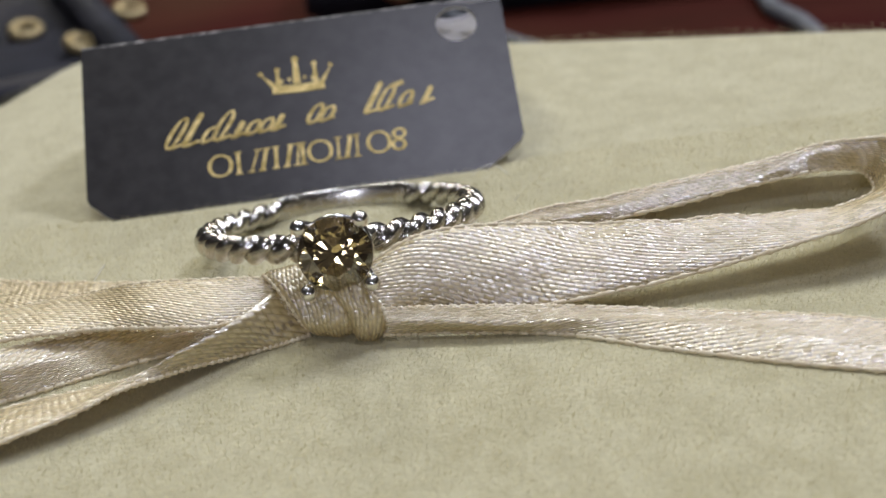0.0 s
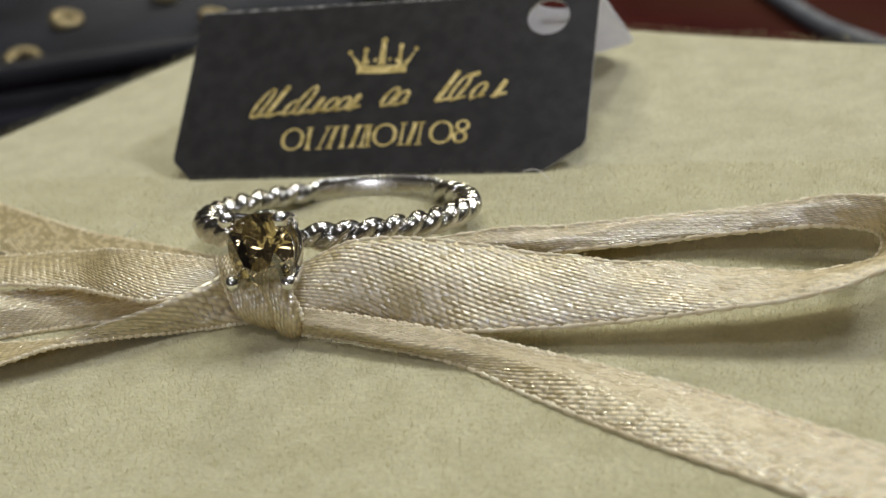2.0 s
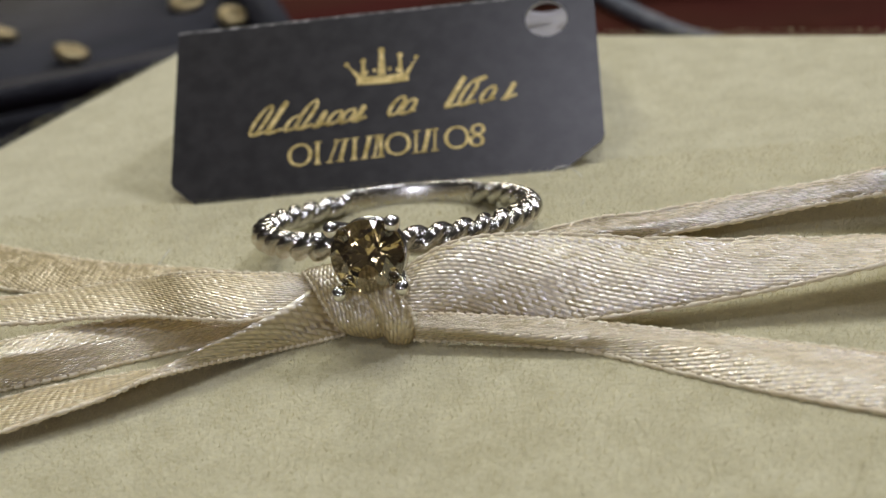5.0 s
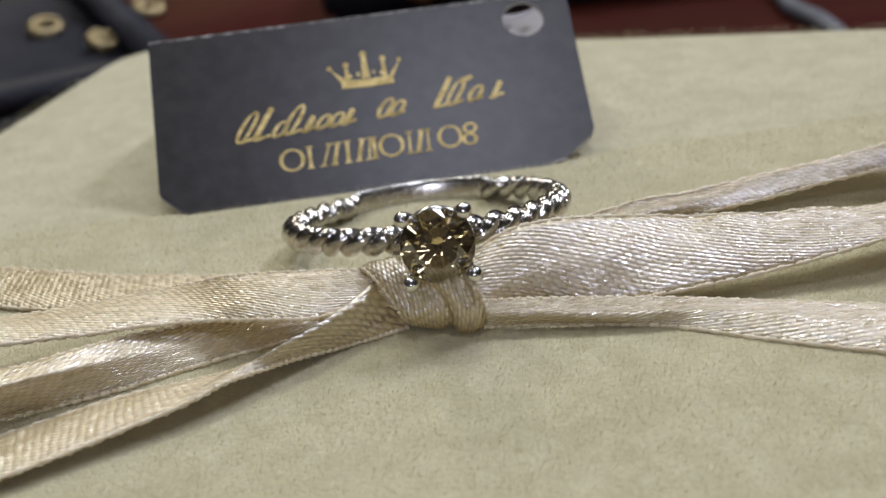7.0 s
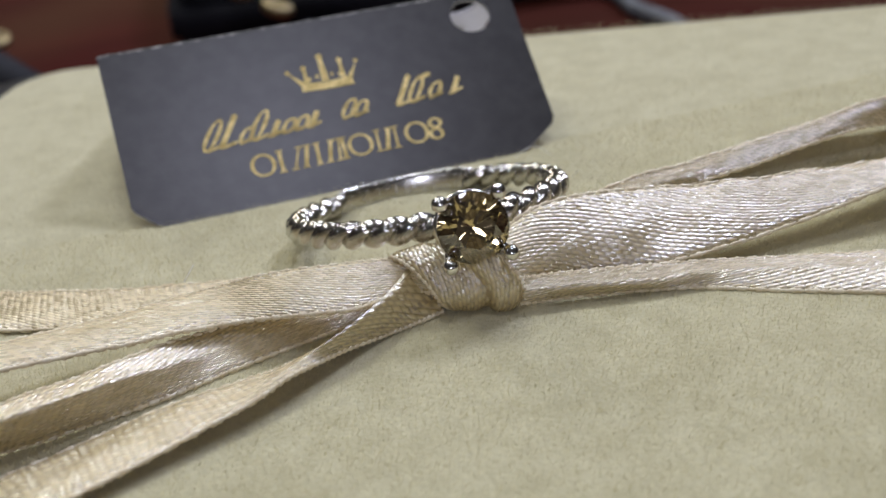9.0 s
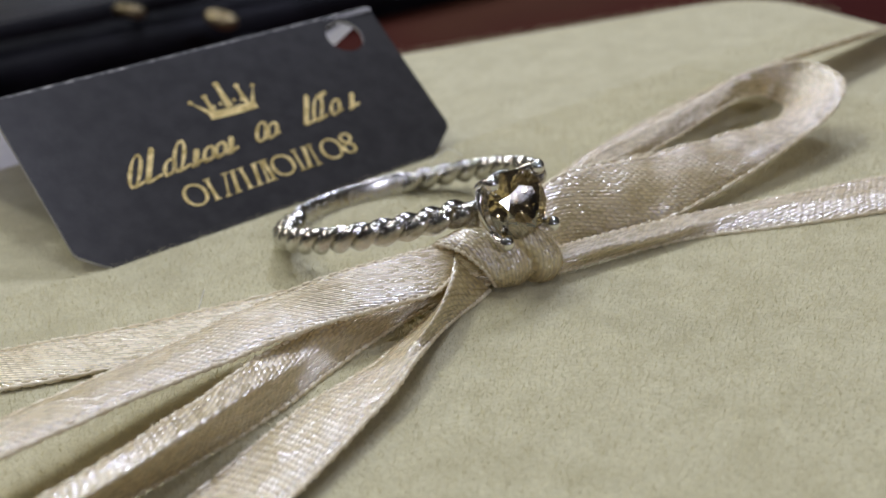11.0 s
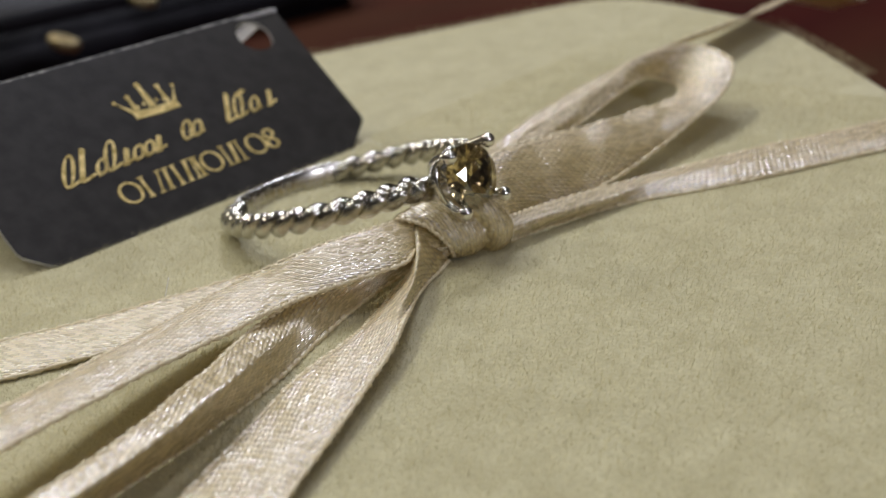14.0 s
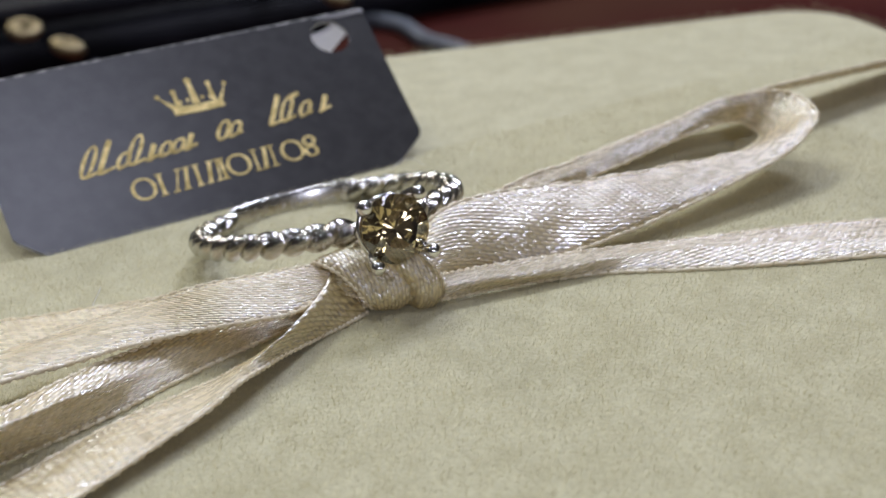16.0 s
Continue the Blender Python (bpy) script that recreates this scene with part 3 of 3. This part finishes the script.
# ---- the bow ----
def bow():
    ob = thing("ribbon_bow", (0, 1, 0))
    strip("loop", [
        [(1.2, -1.0, 1.2), (0.8, 1.8, 3.4)],
        [(5.5, -0.2, 0.9), (5.0, 2.8, 4.9)],
        [(9.5, -1.1, 0.9), (9.5, 3.3, 4.8)],
        [(14.0, -1.6, 1.2), (14.2, 3.2, 4.2)],
        [(21.0, -1.2, 1.6), (20.4, 2.6, 3.7)],
        [(27.0, -0.9, 2.3), (26.2, 3.0, 3.1)],
        [(33.0, -0.4, 3.3), (31.4, 3.7, 2.4)],
        [(37.6, 1.6, 4.6), (35.7, 5.8, 2.0)],
        [(38.4, 6.0, 5.2), (36.4, 8.2, 2.3)],
        [(34.4, 9.0, 4.7), (34.2, 8.4, 3.0)],
        [(30.0, 8.9, 4.2), (29.8, 7.6, 3.2)],
        [(24.0, 7.8, 4.1), (24.0, 6.4, 3.1)],
        [(18.0, 6.6, 4.1), (18.0, 5.2, 3.0)],
        [(12.0, 5.4, 4.2), (12.0, 4.2, 3.0)],
        [(3.0, 2.6, 3.6), (3.0, 2.4, 1.6)],
    ], ob, bulge=[0.6, 0.6, 0.35, 0.2, 0.2, 0.25, 0.3, 0.35, 0.35], count=150, seed=1, ripple=0.22)
    strip("tail", [
        [(2.4, -0.5, 1.9), (2.4, -1.2, 1.3), (2.2, -1.1, 0.4)],
        [(5.5, -0.9, 1.75), (5.3, -1.9, 1.2), (5.0, -1.5, 0.25)],
        [(10.0, -1.6, 1.45), (9.7, -3.0, 0.95), (9.0, -2.5, 0.2)],
        [(15.0, -2.6, 1.1), (14.5, -3.9, 0.85), (13.4, -4.1, 0.2)],
        [(20.2, -4.2, 0.85), (19.0, -5.8, 0.85), (18.0, -7.0, 0.2)],
        [(26.5, -6.5, 0.75), (24.9, -9.0, 0.75), (24.0, -10.5, 0.25)],
        [(33.5, -10.0, 0.7), (31.8, -12.7, 0.6), (31.0, -14.0, 0.25)],
        [(44.0, -15.5, 0.6), (42.3, -18.4, 0.4), (41.5, -19.6, 0.3)],
        [(56.0, -21.0, -1.0), (54.3, -23.8, -1.35), (53.5, -25.0, -1.5)],
    ], ob, bulge=[0.15, 0.15, 0.15, 0.1, 0.1, 0.1], count=110, across=20, seed=2)
    strip("loop", [
        [(-2.4, 2.6, 2.6), (-2.0, 1.0, 1.2)],
        [(-5.0, 2.9, 3.5), (-4.6, 1.3, 1.9)],
        [(-8.4, 3.3, 3.8), (-7.9, -0.5, 2.45)],
        [(-12.5, 3.9, 3.9), (-11.5, 0.1, 2.6)],
        [(-15.6, 5.6, 3.0), (-14.8, 1.3, 2.45)],
        [(-18.6, 6.2, 2.6), (-18.0, 1.0, 2.75)],
        [(-22.0, 5.7, 2.6), (-21.5, 0.7, 3.0)],
        [(-26.0, 5.0, 2.8), (-25.5, 0.2, 3.3)],
        [(-31.0, 3.9, 3.2), (-30.5, -0.9, 3.9)],
        [(-37.0, 2.6, 3.8), (-36.5, -2.1, 4.4)],
        [(-44.0, 1.4, 4.2), (-43.5, -3.2, 4.5)],
        [(-49.5, -0.5, 3.4), (-49.0, -4.6, 3.2)],
        [(-50.0, -3.2, 1.8), (-49.5, -6.4, 1.0)],
    ], ob, bulge=0.3, count=130, seed=4)
    strip("loop_underside", [
        [(-3.0, 1.7, 0.4), (-3.0, 2.0, 1.0), (-3.0, 2.3, 1.4)],
        [(-8.0, 1.4, 0.3), (-8.0, 1.8, 0.9), (-8.0, 2.3, 1.4)],
        [(-12.0, 0.7, 0.2), (-12.0, 1.4, 1.1), (-12.0, 2.4, 1.6)],
        [(-16.0, -0.5, 0.2), (-16.0, 0.4, 1.35), (-16.0, 1.9, 2.0)],
        [(-20.0, -1.9, 0.2), (-20.0, -1.3, 1.95), (-20.0, 0.6, 2.35)],
        [(-24.0, -2.9, 0.2), (-24.0, -3.5, 2.75), (-24.0, -1.2, 2.65)],
        [(-28.0, -3.5, 0.2), (-28.0, -5.0, 3.0), (-28.0, -2.7, 2.85)],
        [(-32.0, -4.0, 0.2), (-32.0, -6.0, 3.0), (-32.0, -4.1, 3.0)],
        [(-38.0, -4.8, 0.3), (-38.0, -6.8, 2.9), (-38.0, -5.0, 3.0)],
        [(-48.0, -6.0, 0.5), (-48.0, -7.8, 2.6), (-48.0, -6.2, 2.8)],
    ], ob, bulge=0.0, count=110, across=20, seed=5)
    strip("tail", [
        [(-3.2, 2.4, 1.0), (-3.9, 2.2, 3.1), (-2.3, 0.75, 0.2)],
        [(-4.5, 1.8, 0.8), (-5.0, 1.0, 2.8), (-3.9, 0.1, 0.2)],
        [(-6.5, 0.9, 0.5), (-6.6, -0.5, 2.55), (-5.5, -0.4, 0.2)],
        [(-8.5, 0.2, 0.35), (-8.4, -2.0, 2.4), (-7.2, -1.2, 0.4)],
        [(-10.2, -0.5, 0.35), (-10.1, -3.2, 2.3), (-9.2, -2.6, 0.9)],
        [(-12.0, -1.2, 0.35), (-11.6, -3.8, 1.9), (-11.0, -3.8, 1.25)],
        [(-13.5, -1.8, 0.35), (-13.4, -4.5, 1.5), (-13.2, -5.2, 1.6)],
        [(-15.4, -2.3, 0.4), (-15.8, -5.5, 1.05), (-16.0, -6.7, 1.3)],
        [(-20.0, -3.1, 0.4), (-21.3, -7.4, 0.85), (-21.8, -9.2, 1.0)],
        [(-27.0, -5.7, 0.4), (-27.6, -9.9, 0.75), (-27.8, -11.7, 0.9)],
        [(-35.0, -8.6, 0.4), (-34.6, -12.8, 0.7), (-34.5, -14.6, 0.8)],
        [(-46.0, -13.0, 0.4), (-45.0, -17.2, 0.5), (-44.5, -19.0, 0.6)],
    ], ob, bulge=[0.0, 0.0, 0.0, 0.05, 0.1, 0.15, 0.2, 0.2], count=130, across=20, seed=6)
    strip("knot", [
        [(-4.7, 4.0, 2.6), (0.5, 3.6, 3.6)],
        [(-4.7, 3.0, 3.7), (0.8, 1.8, 4.2)],
        [(-3.9, 1.5, 3.3), (1.6, -0.4, 3.3)],
        [(-3.1, 0.5, 2.2), (2.3, -1.1, 2.2)],
        [(-2.6, 0.1, 1.2), (2.4, -1.1, 1.1)],
        [(-2.0, 0.5, 0.4), (2.2, -0.4, 0.35)],
        [(-1.4, 1.4, 0.1), (2.0, 1.0, 0.1)],
    ], ob, "gathered satin knot", bulge=0.3, count=50, across=60, pleat=0.03, seed=7, coil=0.58, threads=1.1)
    centre = np.array([(-84, 40, -6), (-66, 33.5, -0.6), (-52, 26.0, 0.30), (-34, 17.3, 0.32), (-28, 14.3, 0.32), (-21.5, 11.4, 0.32), (-13, 8.6, 0.35), (-4, 4.6, 0.6), (0, 3.0, 0.7)], float)
    st = []
    for p, d in zip(centre, np.gradient(centre, axis=0)):
        s = np.array([-d[1], d[0], 0.0])
        s /= np.linalg.norm(s)
        st.append([p - s * 2.75, p + s * 2.75])
    strip("flat_tail", st, ob, "flat ribbon end lying on the velvet", bulge=0.12, count=110, seed=3)
    strip("far_tail", [
        [(3.0, 3.4, 0.9), (3.0, 6.0, 0.3)],
        [(14.0, 8.0, 0.9), (14.0, 12.0, 0.3)],
        [(25.0, 11.0, 1.8), (25.0, 15.2, 0.4)],
        [(34.0, 10.9, 3.6), (34.2, 15.2, 1.4)],
        [(40.0, 10.3, 4.2), (40.3, 14.7, 1.9)],
        [(52.0, 11.2, 3.5), (52.3, 15.7, 1.2)],
        [(64.0, 12.0, 2.7), (64.3, 16.5, 0.5)],
        [(78.0, 13.2, 1.9), (78.3, 17.8, 0.2)],
        [(96.0, 14.5, -3.0), (96.3, 19.0, -4.5)],
    ], ob, "ribbon end hovering over the edge of the pad", bulge=0.1, count=100, seed=8)
    return tagged(ob, "champagne satin ribbon bow tied on the velvet pad", "bow")


bow()

# ---- the ring ----
RING_C, RING_R = Vector((0.27, 12.59, 2.6)), 9.31
RA = Vector((-0.023, -0.971, 0.238)).normalized()
RX = Vector((1.0, -0.022, 0.005))
RX = (RX - RA * RX.dot(RA)).normalized()
RU = RX.cross(RA)
if RU.z < 0:
    RU = -RU
STONE = Vector((0.0, 0.0, 5.71))
SA = Vector((-0.07, -0.963, 0.255)).normalized()
SX = (Vector((1, -0.05, 0.04)) - SA * Vector((1, -0.05, 0.04)).dot(SA)).normalized()
SY = SA.cross(SX)
if SY.z < 0:
    SY = -SY


def on_ring(angle, r=0.0, up=0.0):
    """angle from the head, in degrees; r outwards and up along the ring's axis."""
    d = RA * math.cos(radians(angle)) + RX * math.sin(radians(angle))
    return RING_C + d * (RING_R + r) + RU * up


def at_stone(x, y, z):
    return STONE + SX * x + SY * y + SA * z


def brilliant(radius):
    """A round brilliant cut: crown, girdle and pavilion as the hull of its corners."""
    bm = bmesh.new()
    pts = []
    for k in range(8):
        a = math.pi / 4 * k
        pts.append((0.56 * radius * math.cos(a), 0.56 * radius * math.sin(a), 0.31 * radius))
        b = a + math.pi / 8
        pts.append((0.80 * radius * math.cos(b), 0.80 * radius * math.sin(b), 0.185 * radius))
        pts.append((0.23 * radius * math.cos(b), 0.23 * radius * math.sin(b), -0.699 * radius))
    for k in range(32):
        a = math.pi / 16 * k
        for z in (0.015, -0.03):
            pts.append((radius * math.cos(a), radius * math.sin(a), z * radius))
    pts.append((0, 0, -0.88 * radius))
    for p in pts:
        bm.verts.new(at_stone(*p[:2], p[2] - 0.15))
    bmesh.ops.convex_hull(bm, input=bm.verts[:])
    bmesh.ops.dissolve_limit(bm, angle_limit=radians(1.0), verts=bm.verts[:], edges=bm.edges[:])
    return bm


def ring():
    ob = thing("ring", tuple(on_ring(180, 0, -0.9)))
    # twisted rope of two wires on both sides, plain bar at the back
    span0, span1, pitch = 9.0, 147.0, 20.4
    for side in (1, -1):
        for ph in (0, math.pi):
            count = 420
            path, uvs = [], []
            for i in range(count):
                a = span0 + (span1 - span0) * i / (count - 1)
                w = side * 2 * math.pi * a / pitch + ph
                k = 0.42 * (1.0 - 0.12 * a / 180)
                path.append(on_ring(side * a, k * math.cos(w), k * math.sin(w)))
            bm = bmesh.new()
            uvl = bm.loops.layers.uv.new("UVMap")
            taper = [0.59 * (1.0 - 0.12 * i / count) for i in range(count)]
            rings = tube(bm, path, taper, 12)
            index = {v: (i, k) for i, r in enumerate(rings) for k, v in enumerate(r)}
            for f in bm.faces:
                ks = [index[l.vert][1] for l in f.loops]
                for l in f.loops:
                    i, k = index[l.vert]
                    k = k + 12 if k == 0 and max(ks) == 11 else k
                    l[uvl].uv = (i * 0.05, k * 0.5)
            part("twisted_wire", bm, ROPE, ob)
    bm = bmesh.new()
    rows = []
    for i in range(41):
        a = 180 - 40 + 80 * i / 40
        end = min(1.0, 0.55 + 0.45 * min(i, 40 - i) / 5)
        rows.append([bm.verts.new(on_ring(a, 0.62 * end * math.cos(t) * (0.42 if math.cos(t) < 0 else 1.0), 1.0 * end * math.copysign(abs(math.sin(t)) ** 0.55, math.sin(t)))) for t in [2 * math.pi * k / 16 for k in range(16)]])
    for a, b in zip(rows, rows[1:]):
        for k in range(16):
            bm.faces.new((a[k], a[(k + 1) % 16], b[(k + 1) % 16], b[k]))
    bm.faces.new(rows[0][::-1])
    bm.faces.new(rows[-1])
    part("plain_shank", bm, SHANK, ob, "smooth polished back of the band")
    # head: base, shoulders, gallery and prongs
    base = on_ring(0, 0.05)
    bm = bmesh.new()
    ball(bm, base, 0.72, 16, 10)
    tube(bm, spline([on_ring(-10, 0.05), on_ring(-6, 0.2), on_ring(0, 0.35), on_ring(6, 0.2), on_ring(10, 0.05)], 17), [0.55] * 17, 10)
    part("head_base", bm, SILVER, ob)
    for r, z, w in ((2.1, -1.45, 0.2), (1.4, -2.45, 0.22)):
        bm = bmesh.new()
        loop = [at_stone(r * math.cos(a), r * math.sin(a), z) for a in np.linspace(0, 2 * math.pi, 33)[:-1]]
        tube(bm, loop, w, 8, closed=True)
        part("gallery", bm, SILVER, ob)
    tips = [(-1.86, 1.95), (1.86, 1.95), (-1.92, -2.0), (1.95, -1.98)]
    for tx, ty in tips:
        u = Vector((tx, ty)).normalized()
        path = [at_stone(u.x * r, u.y * r, z) for r, z in ((0.35, -3.4), (1.15, -2.85), (1.9, -2.0), (2.45, -1.0), (2.7, -0.3))] + [at_stone(tx, ty, 0.30)]
        bm = bmesh.new()
        tube(bm, spline(path, 26), np.linspace(0.56, 0.33, 26).tolist(), 12)
        ball(bm, at_stone(tx, ty, 0.34), 0.52, 16, 10)
        part("prong", bm, SILVER, ob)
    part("diamond", brilliant(2.28), DIAMOND, ob, "round champagne-coloured brilliant diamond", smooth=False)
    return tagged(ob, "white gold twisted rope ring with a champagne diamond", "ring")


ring()


# ---- things behind the pad ----
def gold_hoop(at, turn, label):
    """A chunky twisted hoop with a thick front and a thin clasp."""
    ob = thing("hoop_earring", at)
    m = Matrix.Translation(at) @ Matrix.Rotation(radians(turn), 4, "Z") @ Matrix.Rotation(radians(24), 4, "X")
    angles = np.linspace(0, 2 * math.pi, 41)[:-1]
    bm = bmesh.new()
    tube(bm, [m @ Vector((2.5 * math.cos(a), 2.1 * math.sin(a), 1.6)) for a in angles], [0.7 + 0.5 * abs(math.sin(a / 2)) + 0.12 * math.sin(a * 12) for a in angles], 10, closed=True)
    part("hoop", bm, BRASS, ob)
    bm = bmesh.new()
    ball(bm, m @ Vector((2.5, 0, 1.6)), 1.0, 12, 8)
    part("clasp", bm, BRASS, ob)
    return tagged(ob, label, "earring", group="earrings on the black trays")


def cable(at, label):
    ob = thing("cable", at)
    bm = bmesh.new()
    path = [Vector(at) + Vector(p) for p in ((-40, 42, 1.7), (-32, 18, 1.7), (-24, 0, 1.7), (-10, -18, 1.7), (8, -26, 1.7), (20, -18, 1.7), (23, -4, 1.7), (22, 10, 1.7), (24, 26, 1.7), (18, 44, 1.7))]
    tube(bm, spline(path, 60), 1.7, 10)
    part("cable_sheath", bm, CHROME, ob)
    return tagged(ob, label, "cable")


def jewel_tray(at, turn, size):
    m = Matrix.Translation(at) @ Matrix.Rotation(radians(turn), 4, "Z")
    ob = thing("jewellery_tray", at)
    lx, ly, lz = size
    bm = bmesh.new()
    box(bm, -lx / 2, lx / 2, -ly / 2, ly / 2, 0, lz)
    bmesh.ops.bevel(bm, geom=bm.edges[:], offset=3, segments=3, affect="EDGES")
    bmesh.ops.transform(bm, matrix=m, verts=bm.verts)
    part("tray_body", bm, BLACK, ob)
    bm = bmesh.new()
    for s in (-1, 1):
        box(bm, -lx / 2 + 2, lx / 2 - 2, s * (ly / 2 - 5) - 3, s * (ly / 2 - 5) + 3, lz, lz + 4)
        box(bm, s * (lx / 2 - 5) - 3, s * (lx / 2 - 5) + 3, -ly / 2 + 8.5, ly / 2 - 8.5, lz, lz + 4)
    bmesh.ops.transform(bm, matrix=m, verts=bm.verts)
    part("rim", bm, BLACK, ob)
    return tagged(ob, "black leatherette jewellery tray on the counter", "jewellery tray")


jewel_tray((-125, 190, -30), 18, (150, 180, 12))
jewel_tray((85, 250, -30), -6, (170, 130, 12))
for hx, hy, turn in ((-59, 173, 20), (-108, 148, 70), (-94, 162, 120), (-40, 178, 45), (-73, 142, 95), (-101, 122, 30), (-46, 156, 60), (9, 186, 15), (58, 188, 110), (100, 184, 25), (12, 164, 65), (66, 163, 50)):
    gold_hoop((hx, hy, -18), turn, "chunky yellow gold hoop earring on a black tray")
cable((62, 150, -30), "dull grey cable lying on the counter")


def lint(points, label):
    ob = thing("lint_hair", points[0])
    bm = bmesh.new()
    tube(bm, spline(points, 24), 0.035, 5)
    part("fibre", bm, LINT, ob)
    return tagged(ob, label, "lint")


LINT = material("white_lint", (0.85, 0.84, 0.80), 0.4)
lint([(10.8, 23.6, 0.2), (11.6, 23.2, 0.9), (12.6, 23.0, 1.0), (13.6, 22.6, 0.2)], "fine white curled hair on the velvet")
lint([(13.2, 17.4, 0.15), (13.35, 17.0, 0.5), (13.5, 16.7, 0.9)], "tiny white lint fibre standing on the velvet")
lint([(-17.5, 12.6, 0.6), (-16.9, 13.0, 1.2), (-16.6, 13.2, 1.5)], "tiny white lint fibre standing on the ribbon")



# ---- the nap of the velvet ----
def nap():
    """Short fibres that stand on the pad, thickest where they lie nearest to the bow."""
    rng = np.random.default_rng(5)
    zones = [(-46, 46, -34, 26, 230000), (-46, 76, 26, 70, 40000), (46, 70, -5, 26, 14000)]
    edge = [Vector(p) for p in OUTLINE]
    verts, faces = [], []
    for x0, x1, y0, y1, count in zones:
        xs, ys = rng.uniform(x0, x1, count), rng.uniform(y0, y1, count)
        inside = np.zeros(count, bool)
        for i in range(len(edge)):
            a, b = edge[i], edge[(i + 1) % len(edge)]
            cross = (a.y > ys) != (b.y > ys)
            with np.errstate(divide="ignore", invalid="ignore"):
                at = (b.x - a.x) * (ys - a.y) / (b.y - a.y) + a.x
            inside ^= cross & (xs < at)
        xs, ys = xs[inside], ys[inside]
        n = len(xs)
        turn = rng.uniform(0, math.pi, n)
        tall = rng.uniform(0.16, 0.50, n)
        wide = rng.uniform(0.010, 0.022, n)
        lean = rng.normal(0, 0.12, (n, 2)) + np.array([0.06, -0.10])
        base = np.stack([xs, ys, np.full(n, -0.05)], 1)
        side = np.stack([np.cos(turn) * wide, np.sin(turn) * wide, np.zeros(n)], 1)
        tip = base + np.stack([lean[:, 0], lean[:, 1], tall], 1)
        start = sum(len(v) for v in verts)
        verts.append(np.stack([base - side, base + side, tip], 1).reshape(-1, 3) * MM)
        faces.append(np.arange(start, start + 3 * n).reshape(-1, 3))
    v, f = np.vstack(verts), np.vstack(faces)
    me = bpy.data.meshes.new("velvet_nap")
    me.vertices.add(len(v))
    me.vertices.foreach_set("co", v.ravel())
    me.loops.add(f.size)
    me.loops.foreach_set("vertex_index", f.ravel())
    me.polygons.add(len(f))
    me.polygons.foreach_set("loop_start", np.arange(0, f.size, 3))
    me.update(calc_edges=True)
    me.materials.append(NAP)
    ob = new("velvet_nap", me)
    ob.parent = PAD
    me.transform(Matrix.Translation(-PAD.location))
    ob["kind"] = "stuff"
    return ob


nap()
